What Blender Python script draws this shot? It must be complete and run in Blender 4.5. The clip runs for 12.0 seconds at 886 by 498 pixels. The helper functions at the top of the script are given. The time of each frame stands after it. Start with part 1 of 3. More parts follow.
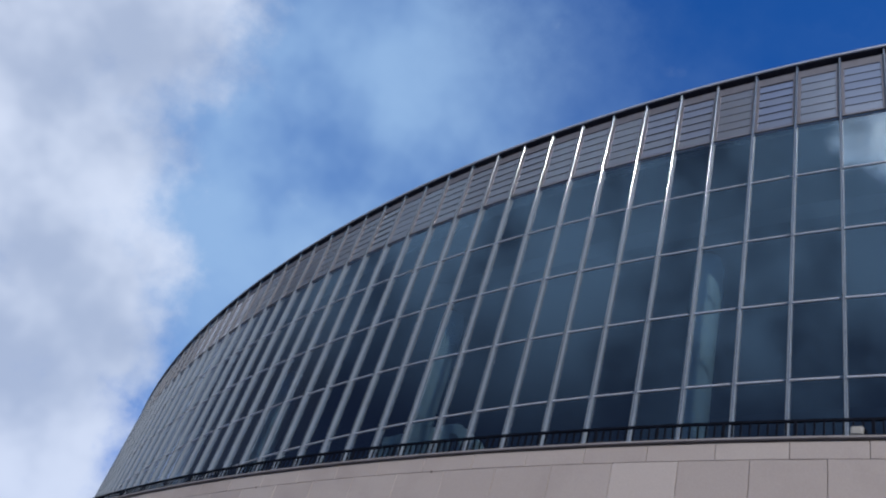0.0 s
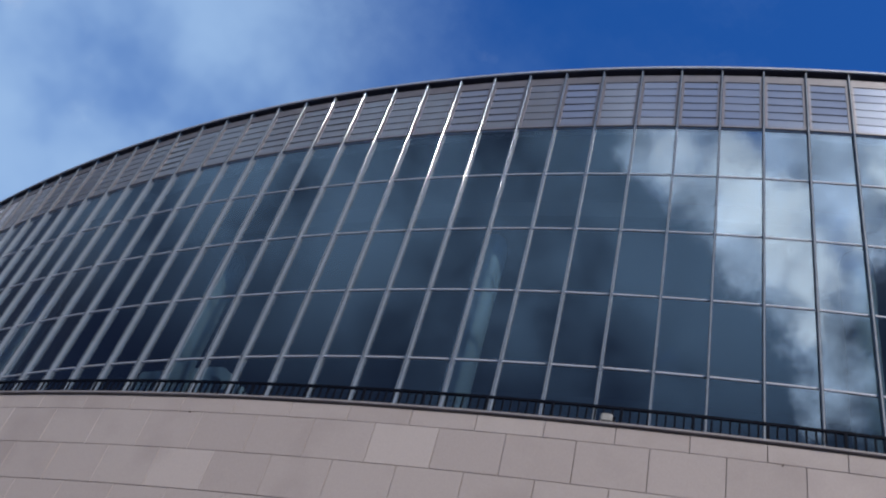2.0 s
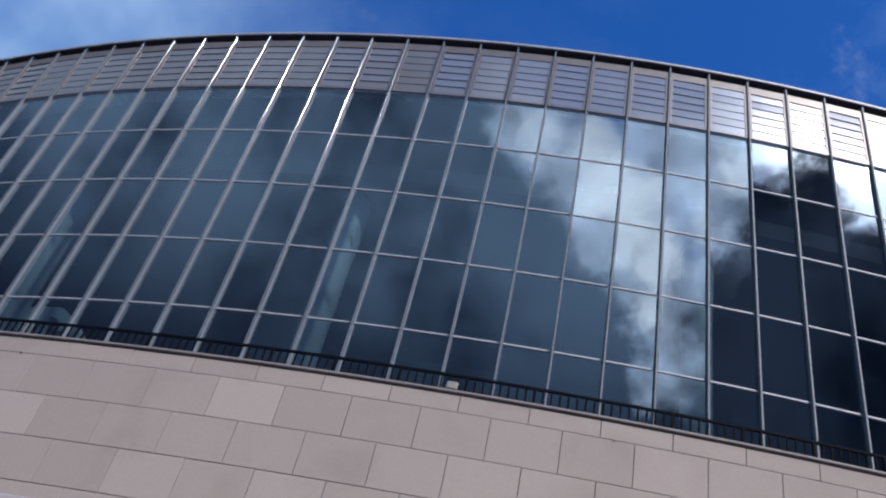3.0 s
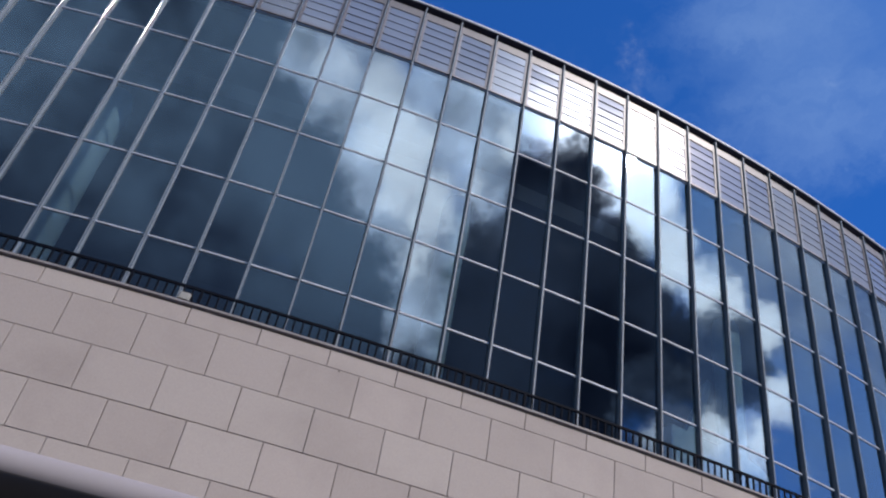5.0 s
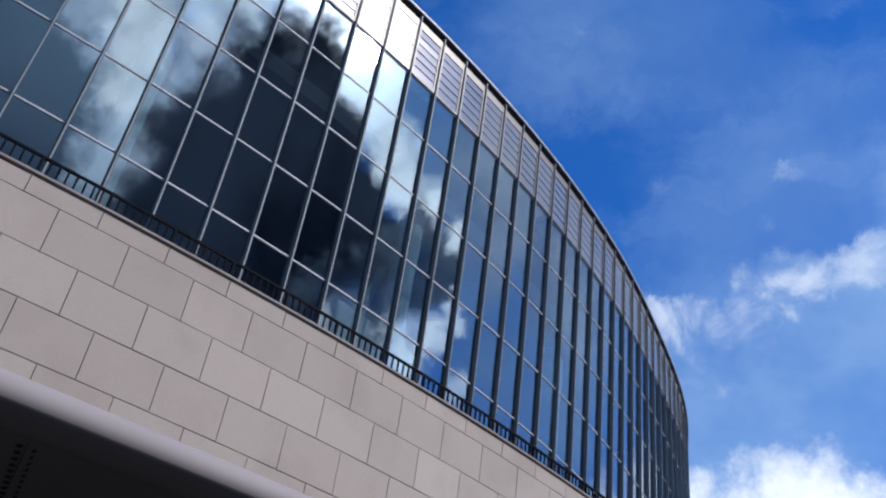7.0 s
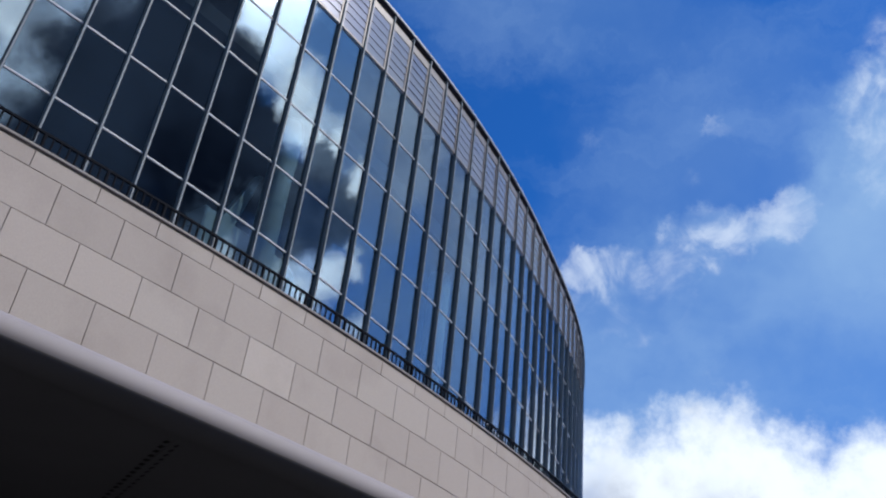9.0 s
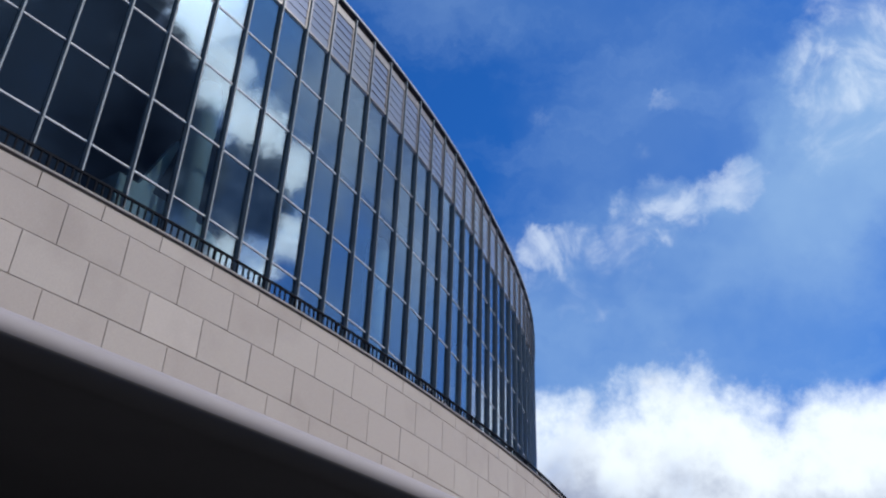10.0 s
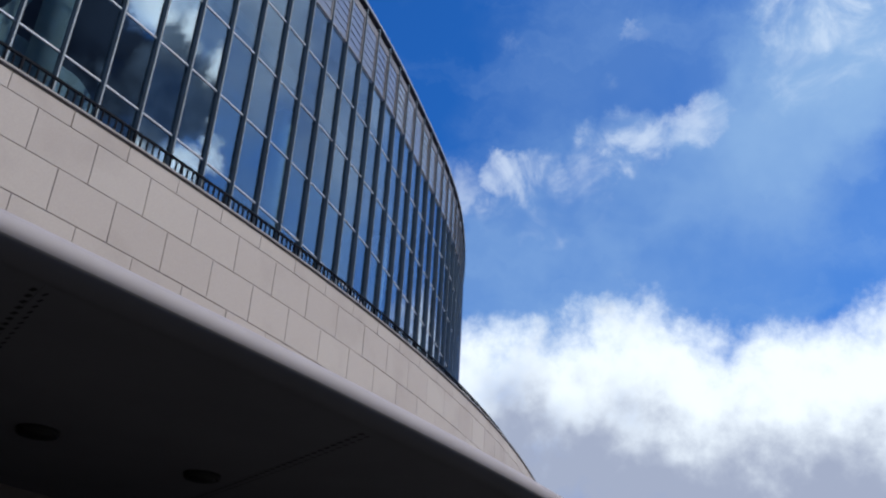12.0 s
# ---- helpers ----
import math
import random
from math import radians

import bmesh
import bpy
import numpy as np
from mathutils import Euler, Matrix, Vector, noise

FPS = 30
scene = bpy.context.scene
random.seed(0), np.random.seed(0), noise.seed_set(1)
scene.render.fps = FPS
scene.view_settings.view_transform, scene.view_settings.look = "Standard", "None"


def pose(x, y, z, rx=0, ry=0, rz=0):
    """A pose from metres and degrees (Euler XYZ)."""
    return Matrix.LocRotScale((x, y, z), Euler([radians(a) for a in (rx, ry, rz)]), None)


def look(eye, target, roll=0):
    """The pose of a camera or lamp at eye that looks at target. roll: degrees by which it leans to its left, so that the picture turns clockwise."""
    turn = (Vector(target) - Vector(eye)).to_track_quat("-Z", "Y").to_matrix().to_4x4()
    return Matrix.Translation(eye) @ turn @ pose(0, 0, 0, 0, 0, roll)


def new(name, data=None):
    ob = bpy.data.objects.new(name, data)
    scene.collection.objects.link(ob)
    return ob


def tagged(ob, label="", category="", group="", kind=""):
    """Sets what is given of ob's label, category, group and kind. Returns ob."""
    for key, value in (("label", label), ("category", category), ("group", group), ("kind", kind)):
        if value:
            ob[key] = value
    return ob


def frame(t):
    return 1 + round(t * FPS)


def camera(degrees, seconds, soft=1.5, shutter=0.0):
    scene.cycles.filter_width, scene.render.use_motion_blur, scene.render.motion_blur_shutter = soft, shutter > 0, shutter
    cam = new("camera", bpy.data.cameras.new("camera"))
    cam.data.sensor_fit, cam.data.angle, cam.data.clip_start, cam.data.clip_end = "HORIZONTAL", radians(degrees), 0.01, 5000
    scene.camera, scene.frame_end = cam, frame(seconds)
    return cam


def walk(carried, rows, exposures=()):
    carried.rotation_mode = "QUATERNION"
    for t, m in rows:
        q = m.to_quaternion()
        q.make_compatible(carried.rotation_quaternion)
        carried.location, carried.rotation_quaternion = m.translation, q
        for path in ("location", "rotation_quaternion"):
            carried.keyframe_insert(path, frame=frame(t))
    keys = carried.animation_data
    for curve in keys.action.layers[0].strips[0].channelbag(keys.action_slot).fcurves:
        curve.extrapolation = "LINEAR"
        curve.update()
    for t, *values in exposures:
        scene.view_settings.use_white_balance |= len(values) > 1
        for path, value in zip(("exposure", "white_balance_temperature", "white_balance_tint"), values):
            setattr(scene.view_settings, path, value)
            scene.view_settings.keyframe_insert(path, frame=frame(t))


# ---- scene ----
cam = camera(51.48, 12.0, soft=2.2)
# seconds, eye x y z, yaw to the left, pitch up, roll
ROWS = [
    (0.0, 0.247, -0.292, 1.532, -11.60, 39.30, 19.86),
    (0.5, 0.226, -0.267, 1.532, -13.48, 38.62, 20.25),
    (1.0, 0.234, -0.194, 1.576, -18.66, 39.34, 18.58),
    (1.5, 0.242, -0.088, 1.591, -24.42, 40.30, 17.92),
    (2.0, 0.254, -0.002, 1.588, -29.06, 41.14, 17.66),
    (2.5, 0.256, 0.051, 1.666, -35.52, 41.37, 15.24),
    (3.0, 0.270, 0.012, 1.642, -40.97, 41.26, 14.75),
    (5.0, 0.631, -0.161, 1.670, -60.30, 40.61, 10.99),
    (5.5, 0.672, -0.381, 1.812, -65.22, 40.29, 8.81),
    (6.0, 0.967, -0.539, 1.781, -70.24, 40.85, 9.22),
    (6.5, 1.133, -0.716, 1.732, -77.78, 37.45, 10.24),
    (7.0, 1.486, -0.866, 1.722, -83.39, 36.26, 8.79),
    (7.5, 1.342, -1.473, 1.479, -87.52, 34.52, 8.22),
    (9.5, 3.103, -2.884, 1.301, -90.37, 32.95, 5.11),
    (10.0, 3.612, -3.346, 1.247, -92.50, 32.77, 2.20),
    (10.5, 4.106, -3.881, 1.226, -91.87, 30.60, 5.81),
    (11.0, 4.574, -4.300, 1.230, -94.15, 29.26, 3.96),
    (11.5, 5.177, -4.801, 1.201, -94.18, 29.04, 1.67),
    (12.0, 6.003, -5.377, 1.203, -95.56, 28.03, 3.37),
]
walk(cam, [(t, pose(x, y, z, 0, 0, yaw) @ pose(0, 0, 0, 90 + pitch) @ pose(0, 0, 0, 0, 0, roll))
           for t, x, y, z, yaw, pitch, roll in ROWS],
     exposures=[(t, stops, kelvin, tint) for t, stops, kelvin, tint in ((0.0, -0.05, 6130, 7), (1.5, -0.06, 6250, 8), (3.0, 0.13, 6300, 10), (5.5, 0.1, 6280, 9), (7.5, 0.05, 6170, 6), (9.5, -0.02, 6170, 5), (12.0, -0.02, 6190, 4))])

# ---------------- world, sun, exposure ----------------
SUN_AZ, SUN_EL = radians(-98.5), radians(47.5)        # azimuth as an angle from +x
world = bpy.data.worlds.new("sky")
scene.world = world
world.use_nodes = True

# clouds: azimuth from +x and elevation of a puff, its half width (degrees), its weight
WHITE = [(-4, 15.5, 8, 0.95), (-8, 13, 9.5, 1), (-11, 16.5, 8, 0.9), (-18, 15.5, 9.5, 1), (-28, 14, 9.5, 1), (-37, 15.5, 10, 1), (-48, 14, 10, 1), (-60, 11, 10, 1)]
WISP = [(-35.5, 41, 3.4, 0.75), (-32, 37.4, 2, 0.4), (-24.2, 36.2, 1.1, 0.5), (-23.2, 35.5, 1.3, 0.48), (-21.5, 34.9, 1.3, 0.45), (-19.4, 34.9, 1.4, 0.5), (-17.7, 34.4, 1.6, 0.6),
        (-16.8, 33.2, 1.2, 0.4), (-9.2, 32.6, 0.9, 0.6), (-11, 32.3, 1, 0.5), (-12.3, 32.2, 1, 0.5), (-13, 31.2, 0.9, 0.45), (-12, 30.2, 1, 0.35), (-15, 30.2, 1.5, 0.35), (-15.5, 31.8, 1.3, 0.35),
        (-9.5, 30.6, 1, 0.35), (-5.5, 31.6, 1.7, 0.5), (-5.5, 30, 1.6, 0.4), (-19.9, 41.4, 0.5, 0.32), (-20.6, 40.8, 0.4, 0.25)]
PALE = [(120, 42, 16, 1), (113, 33, 13, 1), (106, 26, 11, 1), (101, 16, 10, 1), (114, 48, 9, 1), (126, 25, 16, 1)]
HAZE = [(-69, 41, 6, 0.9), (-61, 37.5, 5, 1), (-54, 35, 5, 0.8), (-75, 40.5, 5, 0.6)]
VEIL = [(90, 40, 14, 1.05), (98, 38, 14, 0.9), (80, 42, 11, 0.55), (73, 44, 11, 0.25), (-20, 38, 8, 0.25), (-20, 31.5, 5, 0.55), (-26, 33, 5, 0.6), (-31, 35.5, 5, 0.65), (-36, 38, 6, 0.7), (-14, 27, 6, 0.3),
        (-74, 39, 8, 0.75), (-66, 38, 12, 0.85), (-57, 36, 11, 0.8)]
THIN = [(90, 42, 12, 0.42), (82, 46, 10, 0.22), (97, 36, 9, 0.4), (-14, 27, 7, 0.3), (-25, 27, 6, 0.35), (-32, 28, 5, 0.25), (-72, 34, 9, 0.45), (-62, 34, 9, 0.45), (-52, 31, 9, 0.4), (-68, 41, 7, 0.45), (-165, 57, 10, 0.6), (-148, 58, 10, 0.7), (-130, 58, 10, 0.7), (-112, 60, 9, 0.6), (-88, 43.5, 4.5, 0.6), (-80, 42, 5, 0.5), (-45, 27, 7, 0.4), (-58, 28, 8, 0.45), (-3, 53.5, 6, 0.2), (-9, 51, 5, 0.18), (-33, 37.5, 5, 0.6), (-28.5, 34, 4, 0.5), (-25, 32, 4, 0.4), (-20, 31, 4, 0.25)]
GREY = [(150, 36, 20, 0.8), (136, 30, 14, 0.8), (168, 40, 17, 0.85), (-174, 41, 15, 0.9), (-162, 36, 13, 0.9), (-152, 42, 9, 0.8), (-146, 35, 9, 0.8), (-138, 42, 8, 0.85), (-134, 35, 9, 0.85), (-128, 31, 8, 0.8),
        (175, 28, 18, 0.9), (-165, 26, 17, 0.9), (-145, 26, 15, 0.9), (155, 22, 16, 0.8)]
LIT = [(-147, 50.5, 4, 0.7), (-141, 49.5, 4.5, 0.85), (-134, 46.8, 4.6, 0.9), (-128, 44.5, 5, 0.95), (-125, 40.5, 4.2, 0.9), (-125, 36.5, 3.6, 0.75), (-121, 50, 6, 1), (-127, 48.5, 5, 0.8), (-119, 43.5, 4, 0.9), (-117, 46.2, 3.4, 0.9),
       (-96, 44.5, 3.4, 1), (-91, 40.8, 3, 0.95), (-85, 39, 2.8, 0.9), (-80, 37, 1.6, 0.85), (-79, 33, 1.4, 0.8), (-94, 30, 3, 0.7), (-87, 29, 4, 0.75), (-84, 30, 3, 0.6)]
DARK = [(-107.5, 43.6, 5.5, 1), (-116, 39, 5.5, 0.9), (-110.5, 43.6, 4.6, 1), (-111, 39, 7, 1), (-113, 34, 9, 1), (-103, 38.5, 6.3, 1), (-97, 36.5, 5, 1), (-91.5, 35.2, 3.2, 0.95), (-118, 28, 8, 1), (-105, 33, 6, 1), (-103, 28, 6, 1), (-98.5, 26, 4, 1)]
DUSK = [(-92, 31.2, 4.2, 0.95), (-97, 31.5, 3.5, 0.95), (-85, 35.6, 3.8, 1), (-88, 34, 3.6, 1), (-82, 34.8, 2.6, 1)]
CREST = [(-133, 47, 2.4, 0.85), (-130, 45.5, 2.6, 0.9), (-131, 43.8, 1.8, 0.8), (-126.5, 43, 2.4, 0.95), (-127, 40.5, 2, 0.9), (-144, 49.5, 2.4, 0.7), (-136, 50, 2.4, 0.7), (-120, 44.6, 1.6, 0.6), (-116, 48, 1.3, 0.7),
         (-97.3, 45, 2.3, 1), (-93, 44, 1.5, 0.8), (-92, 41, 1.9, 1), (-88, 39.5, 1.7, 1), (-83.3, 39, 1.2, 1), (-79.5, 37.2, 1.1, 1), (-78.8, 33.6, 0.9, 0.8), (-79, 31.5, 1.2, 0.8), (-81.5, 30.2, 1.4, 0.8),
         (-95.5, 30.7, 1.1, 0.7), (-88, 30.5, 1.4, 0.8), (-84, 29, 1.1, 0.7), (-77, 27.3, 1.2, 0.7)]


def build_sky():
    nt = world.node_tree
    nt.nodes.clear()
    link = nt.links.new

    def node(kind, **props):
        n = nt.nodes.new(kind)
        for k, v in props.items():
            if k == "operation":
                n.operation = v
        return n

    def put_in(socket, v):
        if isinstance(v, (int, float)):
            socket.default_value = v
        elif isinstance(v, (tuple, list)):
            socket.default_value = v
        else:
            link(v, socket)

    def vec(op, a, b=None, scale=None):
        n = node("ShaderNodeVectorMath", operation=op)
        put_in(n.inputs[0], a)
        if b is not None:
            put_in(n.inputs[1], b)
        if scale is not None:
            n.inputs["Scale"].default_value = scale
        return n.outputs["Value"] if op == "DOT_PRODUCT" else n.outputs["Vector"]

    def num(op, a, b=0.0, c=0.0):
        n = node("ShaderNodeMath", operation=op)
        for s, v in zip(n.inputs, (a, b, c)):
            put_in(s, v)
        return n.outputs[0]

    def step(v, lo, hi, top=1.0):
        n = nt.nodes.new("ShaderNodeMapRange")
        n.interpolation_type = "SMOOTHSTEP"
        put_in(n.inputs["Value"], v)
        n.inputs["From Min"].default_value, n.inputs["From Max"].default_value = lo, hi
        n.inputs["To Max"].default_value = top
        return n.outputs["Result"]

    def noise_of(v, scale, detail, rough=0.6):
        n = nt.nodes.new("ShaderNodeTexNoise")
        link(v, n.inputs["Vector"])
        n.inputs["Scale"].default_value, n.inputs["Detail"].default_value, n.inputs["Roughness"].default_value = scale, detail, rough
        return n

    def mix(f, a, b):
        n = nt.nodes.new("ShaderNodeMix")
        n.data_type = "RGBA"
        put_in(n.inputs[0], f)
        put_in(n.inputs[6], a if not isinstance(a, tuple) else (*a, 1))
        put_in(n.inputs[7], b if not isinstance(b, tuple) else (*b, 1))
        return n.outputs[2]

    def scaled(color, f):
        n = nt.nodes.new("ShaderNodeVectorMath")
        n.operation = "SCALE"
        put_in(n.inputs[0], color)
        put_in(n.inputs["Scale"], f)
        return n.outputs["Vector"]

    def toward(az, el):
        a, e = radians(az), radians(el)
        return (math.cos(e) * math.cos(a), math.cos(e) * math.sin(a), math.sin(e))

    ray = nt.nodes.new("ShaderNodeTexCoord").outputs["Generated"]
    big = vec("SUBTRACT", noise_of(ray, 4.5, 4).outputs["Color"], (0.5, 0.5, 0.5))
    fine = vec("SUBTRACT", noise_of(ray, 17, 5, 0.65).outputs["Color"], (0.5, 0.5, 0.5))
    bent = vec("NORMALIZE", vec("ADD", vec("ADD", ray, vec("SCALE", big, scale=0.20)), vec("SCALE", fine, scale=0.075)))
    nudged = vec("NORMALIZE", vec("ADD", vec("ADD", ray, vec("SCALE", big, scale=0.07)), vec("SCALE", fine, scale=0.085)))
    fbm = noise_of(ray, 11, 7, 0.62).outputs["Fac"]
    soft_fbm = noise_of(ray, 5, 4, 0.55).outputs["Fac"]

    def cover(puffs, inner=0.45, outer=1.3, way=None):
        total = None
        for az, el, r, weight in puffs:
            d = vec("DOT_PRODUCT", way or bent, toward(az, el))
            one = step(d, math.cos(radians(r * outer)), math.cos(radians(r * inner)), weight)
            total = one if total is None else num("MAXIMUM", total, one)
        return total

    sky = nt.nodes.new("ShaderNodeTexSky")
    sky.sky_type, sky.sun_disc = "NISHITA", False
    sky.sun_elevation, sky.sun_rotation = SUN_EL, radians(90) - SUN_AZ
    sky.air_density, sky.dust_density, sky.ozone_density = 1.0, 0.3, 4.0
    tint = nt.nodes.new("ShaderNodeVectorMath")
    tint.operation = "MULTIPLY"
    link(sky.outputs[0], tint.inputs[0])
    tint.inputs[1].default_value = (0.0255, 0.0775, 0.153)
    color = tint.outputs["Vector"]

    height = nt.nodes.new("ShaderNodeSeparateXYZ")
    link(ray, height.inputs[0])
    up = height.outputs["Z"]
    # haze and thin veils
    v = num("MULTIPLY", cover(VEIL, 0.1, 1.5), step(soft_fbm, 0.16, 0.62))
    color = mix(num("MULTIPLY", v, 0.75), color, (0.37, 0.54, 0.80))
    color = mix(cover(THIN, 0.0, 1.5, nudged), color, mix(step(soft_fbm, 0.3, 0.66), (0.23, 0.40, 0.73), (0.36, 0.54, 0.82)))
    tilt = nt.nodes.new("ShaderNodeMapping")
    link(nudged, tilt.inputs["Vector"])
    tilt.inputs["Rotation"].default_value = (radians(16), radians(-10), 0)
    tilt.inputs["Scale"].default_value = (1.6, 1.6, 7.5)
    streak = step(noise_of(tilt.outputs["Vector"], 2.2, 6, 0.6).outputs["Fac"], 0.44, 0.74)
    side = step(vec("DOT_PRODUCT", ray, toward(-30, 36)), math.cos(radians(62)), math.cos(radians(20)))
    color = mix(num("MULTIPLY", num("MULTIPLY", streak, side), 0.17), color, (0.38, 0.55, 0.84))
    hz = cover(HAZE, 0.3, 1.4)
    mottle = step(num("ADD", num("MULTIPLY", fbm, 0.6), num("MULTIPLY", soft_fbm, 0.4)), 0.38, 0.62)
    color = mix(num("MULTIPLY", hz, 0.85), color, mix(mottle, (0.22, 0.31, 0.52), (0.60, 0.69, 0.84)))
    # white cumulus, greyer where thick, and the duller bank at the other side
    puff = num("MULTIPLY", num("SUBTRACT", fbm, 0.5), 1.0)
    dens = num("ADD", cover(WHITE, 0.45, 1.3, nudged), puff)
    low = num("SUBTRACT", num("ADD", num("MULTIPLY_ADD", soft_fbm, 1.3, -0.25), num("MULTIPLY", fbm, 0.7)), num("MULTIPLY", num("SUBTRACT", up, 0.33), 3.0))
    color = mix(step(dens, 0.36, 0.95), color, mix(step(low, 0.66, 1.05), (1.03, 1.06, 1.13), (0.40, 0.43, 0.57)))
    fraying = noise_of(ray, 15, 6, 0.58)
    fraying.inputs["Distortion"].default_value = 0.7
    fray = fraying.outputs["Fac"]
    wisp = num("MULTIPLY", cover(WISP, 0.1, 1.8, nudged), num("MULTIPLY_ADD", step(fray, 0.36, 0.7), 1.45, 0.3))
    color = mix(num("MULTIPLY", step(wisp, 0.03, 1.15), 0.62), color, (0.92, 0.96, 1.06))
    pale = num("ADD", cover(PALE, 0.4, 1.35), puff)
    dull = step(soft_fbm, 0.36, 0.62)
    color = mix(num("MULTIPLY", step(pale, 0.3, 0.95), 0.93), color, mix(dull, (0.46, 0.52, 0.68), (0.74, 0.78, 0.92)))
    grey = num("ADD", cover(GREY, 0.1, 1.5), num("MULTIPLY", puff, 0.8))
    color = mix(num("MULTIPLY", step(grey, 0.08, 0.7), 0.97), color, mix(num("MULTIPLY", step(soft_fbm, 0.26, 0.62), step(up, 0.46, 0.67)), (0.022, 0.029, 0.055), (0.22, 0.325, 0.455)))
    # glare round the hidden sun, then the lit and the dark clouds before it
    near_sun = vec("DOT_PRODUCT", ray, toward(-102, 51.5))
    glare = step(near_sun, math.cos(radians(10.5)), math.cos(radians(2)))
    color = vec("ADD", color, scaled((1.0, 1.0, 1.0), num("MULTIPLY", num("POWER", glare, 2.2), 9.0)))
    lit = num("ADD", cover(LIT, 0.45, 1.3, nudged), num("MULTIPLY", num("SUBTRACT", fbm, 0.5), 0.9))
    patchy = num("ADD", 0.42, num("MULTIPLY", step(noise_of(ray, 7.5, 5, 0.52).outputs["Fac"], 0.32, 0.66), 1.1))
    bright = num("ADD", num("MULTIPLY", patchy, 1.5), num("MULTIPLY", step(near_sun, math.cos(radians(11)), math.cos(radians(3))), 4.5))
    color = mix(step(lit, 0.14, 1.12), color, scaled((0.80, 0.95, 1.15), bright))
    dk = num("ADD", cover(DARK, 0.6, 1.2, nudged), num("MULTIPLY", num("SUBTRACT", fbm, 0.5), 0.6))
    core = mix(step(soft_fbm, 0.36, 0.66), (0.006, 0.010, 0.024), (0.05, 0.072, 0.12))
    color = mix(step(dk, 0.12, 0.98), color, core)
    dusk = num("ADD", cover(DUSK, 0.5, 1.25, nudged), num("MULTIPLY", num("SUBTRACT", fbm, 0.5), 1.2))
    color = mix(num("MULTIPLY", step(dusk, 0.2, 0.95), 0.9), color, mix(mottle, (0.03, 0.045, 0.08), (0.19, 0.26, 0.37)))
    crest = num("ADD", cover(CREST, 0.2, 1.5, nudged), num("MULTIPLY", num("SUBTRACT", fbm, 0.5), 1.0))
    color = mix(num("MULTIPLY", step(crest, 0.1, 1.35), 0.9), color, (2.3, 2.45, 2.55))

    bg = nt.nodes.new("ShaderNodeBackground")
    link(color, bg.inputs["Color"])
    bg.inputs["Strength"].default_value = 1.0
    link(bg.outputs[0], nt.nodes.new("ShaderNodeOutputWorld").inputs["Surface"])


build_sky()
sun = new("sun", bpy.data.lights.new("sun", "SUN"))
sun.data.energy, sun.data.angle, sun.data.color = 3.9, radians(2), (1.0, 0.88, 0.78)
sun.matrix_world = look((math.cos(SUN_AZ) * 80 + 62, math.sin(SUN_AZ) * 80 + 52, 3 + 80 * math.tan(SUN_EL)), (62, 52, 3))

# ---------------- plan ----------------
CX, CY = 62.395, 52.325          # centre of all rings
TH0 = -2.4736                    # angle of the fin beside the floodlight
RG, PITCH = 63.735, 1.2          # glass drum: radius, fin spacing
RS = 68.89                       # stone drum
RC = 75.05                       # canopy edge
STEP = PITCH / RG
LOW, HIGH = -44, 52              # fins that can come into view
NEAR_LOW, NEAR_HIGH = -12, 26    # bays whose panes and slats are single objects
Z_BASE = 9.5                     # terrace
Z_ROWS = (9.97, 12.25, 14.526, 16.807, 19.088, 21.327, 23.392)
Z_TOP = 26.156
BLOCK_W, BLOCK_H = 1.11, 0.756
Z_CAP = 9.638
COURSES = (9.274, 8.525, 7.767, 7.009, 6.253, 5.497, 4.741, 3.985)
Z_LIP, R_ROLL = 4.17, 0.155       # top of the canopy's rolled edge as seen from the square


def ring_pose(r, theta, z=0.0):
    """Local x along the wall, y outward, z up."""
    return Matrix.Translation((CX + r * math.cos(theta), CY + r * math.sin(theta), z)) @ Matrix.Rotation(theta - math.pi / 2, 4, "Z")


def fin_angle(i):
    return TH0 + i * STEP


def swell(theta):
    """The drum's plan is no true circle: it opens a little towards both ends."""
    i = (theta - TH0) / STEP
    f = min(1.0, max(0.0, (i - 27) / 10))
    g = max(0.0, (-15 - i) / 19)
    return 0.40 * f * f * (3 - 2 * f) + 0.9 * g * g


def bulge(theta):
    """The stone wall follows the drum by half, at one end."""
    g = max(0.0, (-15 - (theta - TH0) / STEP) / 19)
    return 0.45 * g * g


def arc_angle(s):
    """The angle at s metres along the stone wall from the first fin."""
    return TH0 + s / RS


# ---------------- materials ----------------
def material(name):
    m = bpy.data.materials.new(name)
    m.use_nodes = True
    nt = m.node_tree
    return m, nt, nt.nodes["Principled BSDF"]


def noise_node(nt, scale, detail=4, rough=0.6, coords="Object"):
    tc = nt.nodes.new("ShaderNodeTexCoord")
    n = nt.nodes.new("ShaderNodeTexNoise")
    nt.links.new(tc.outputs[coords], n.inputs["Vector"])
    n.inputs["Scale"].default_value, n.inputs["Detail"].default_value, n.inputs["Roughness"].default_value = scale, detail, rough
    return n.outputs["Fac"]


def ramp(nt, value, stops):
    r = nt.nodes.new("ShaderNodeValToRGB")
    nt.links.new(value, r.inputs[0])
    for k, (at, c) in enumerate(stops):
        e = r.color_ramp.elements[k] if k < 2 else r.color_ramp.elements.new(at)
        e.position, e.color = at, (*c, 1)
    return r.outputs[0]


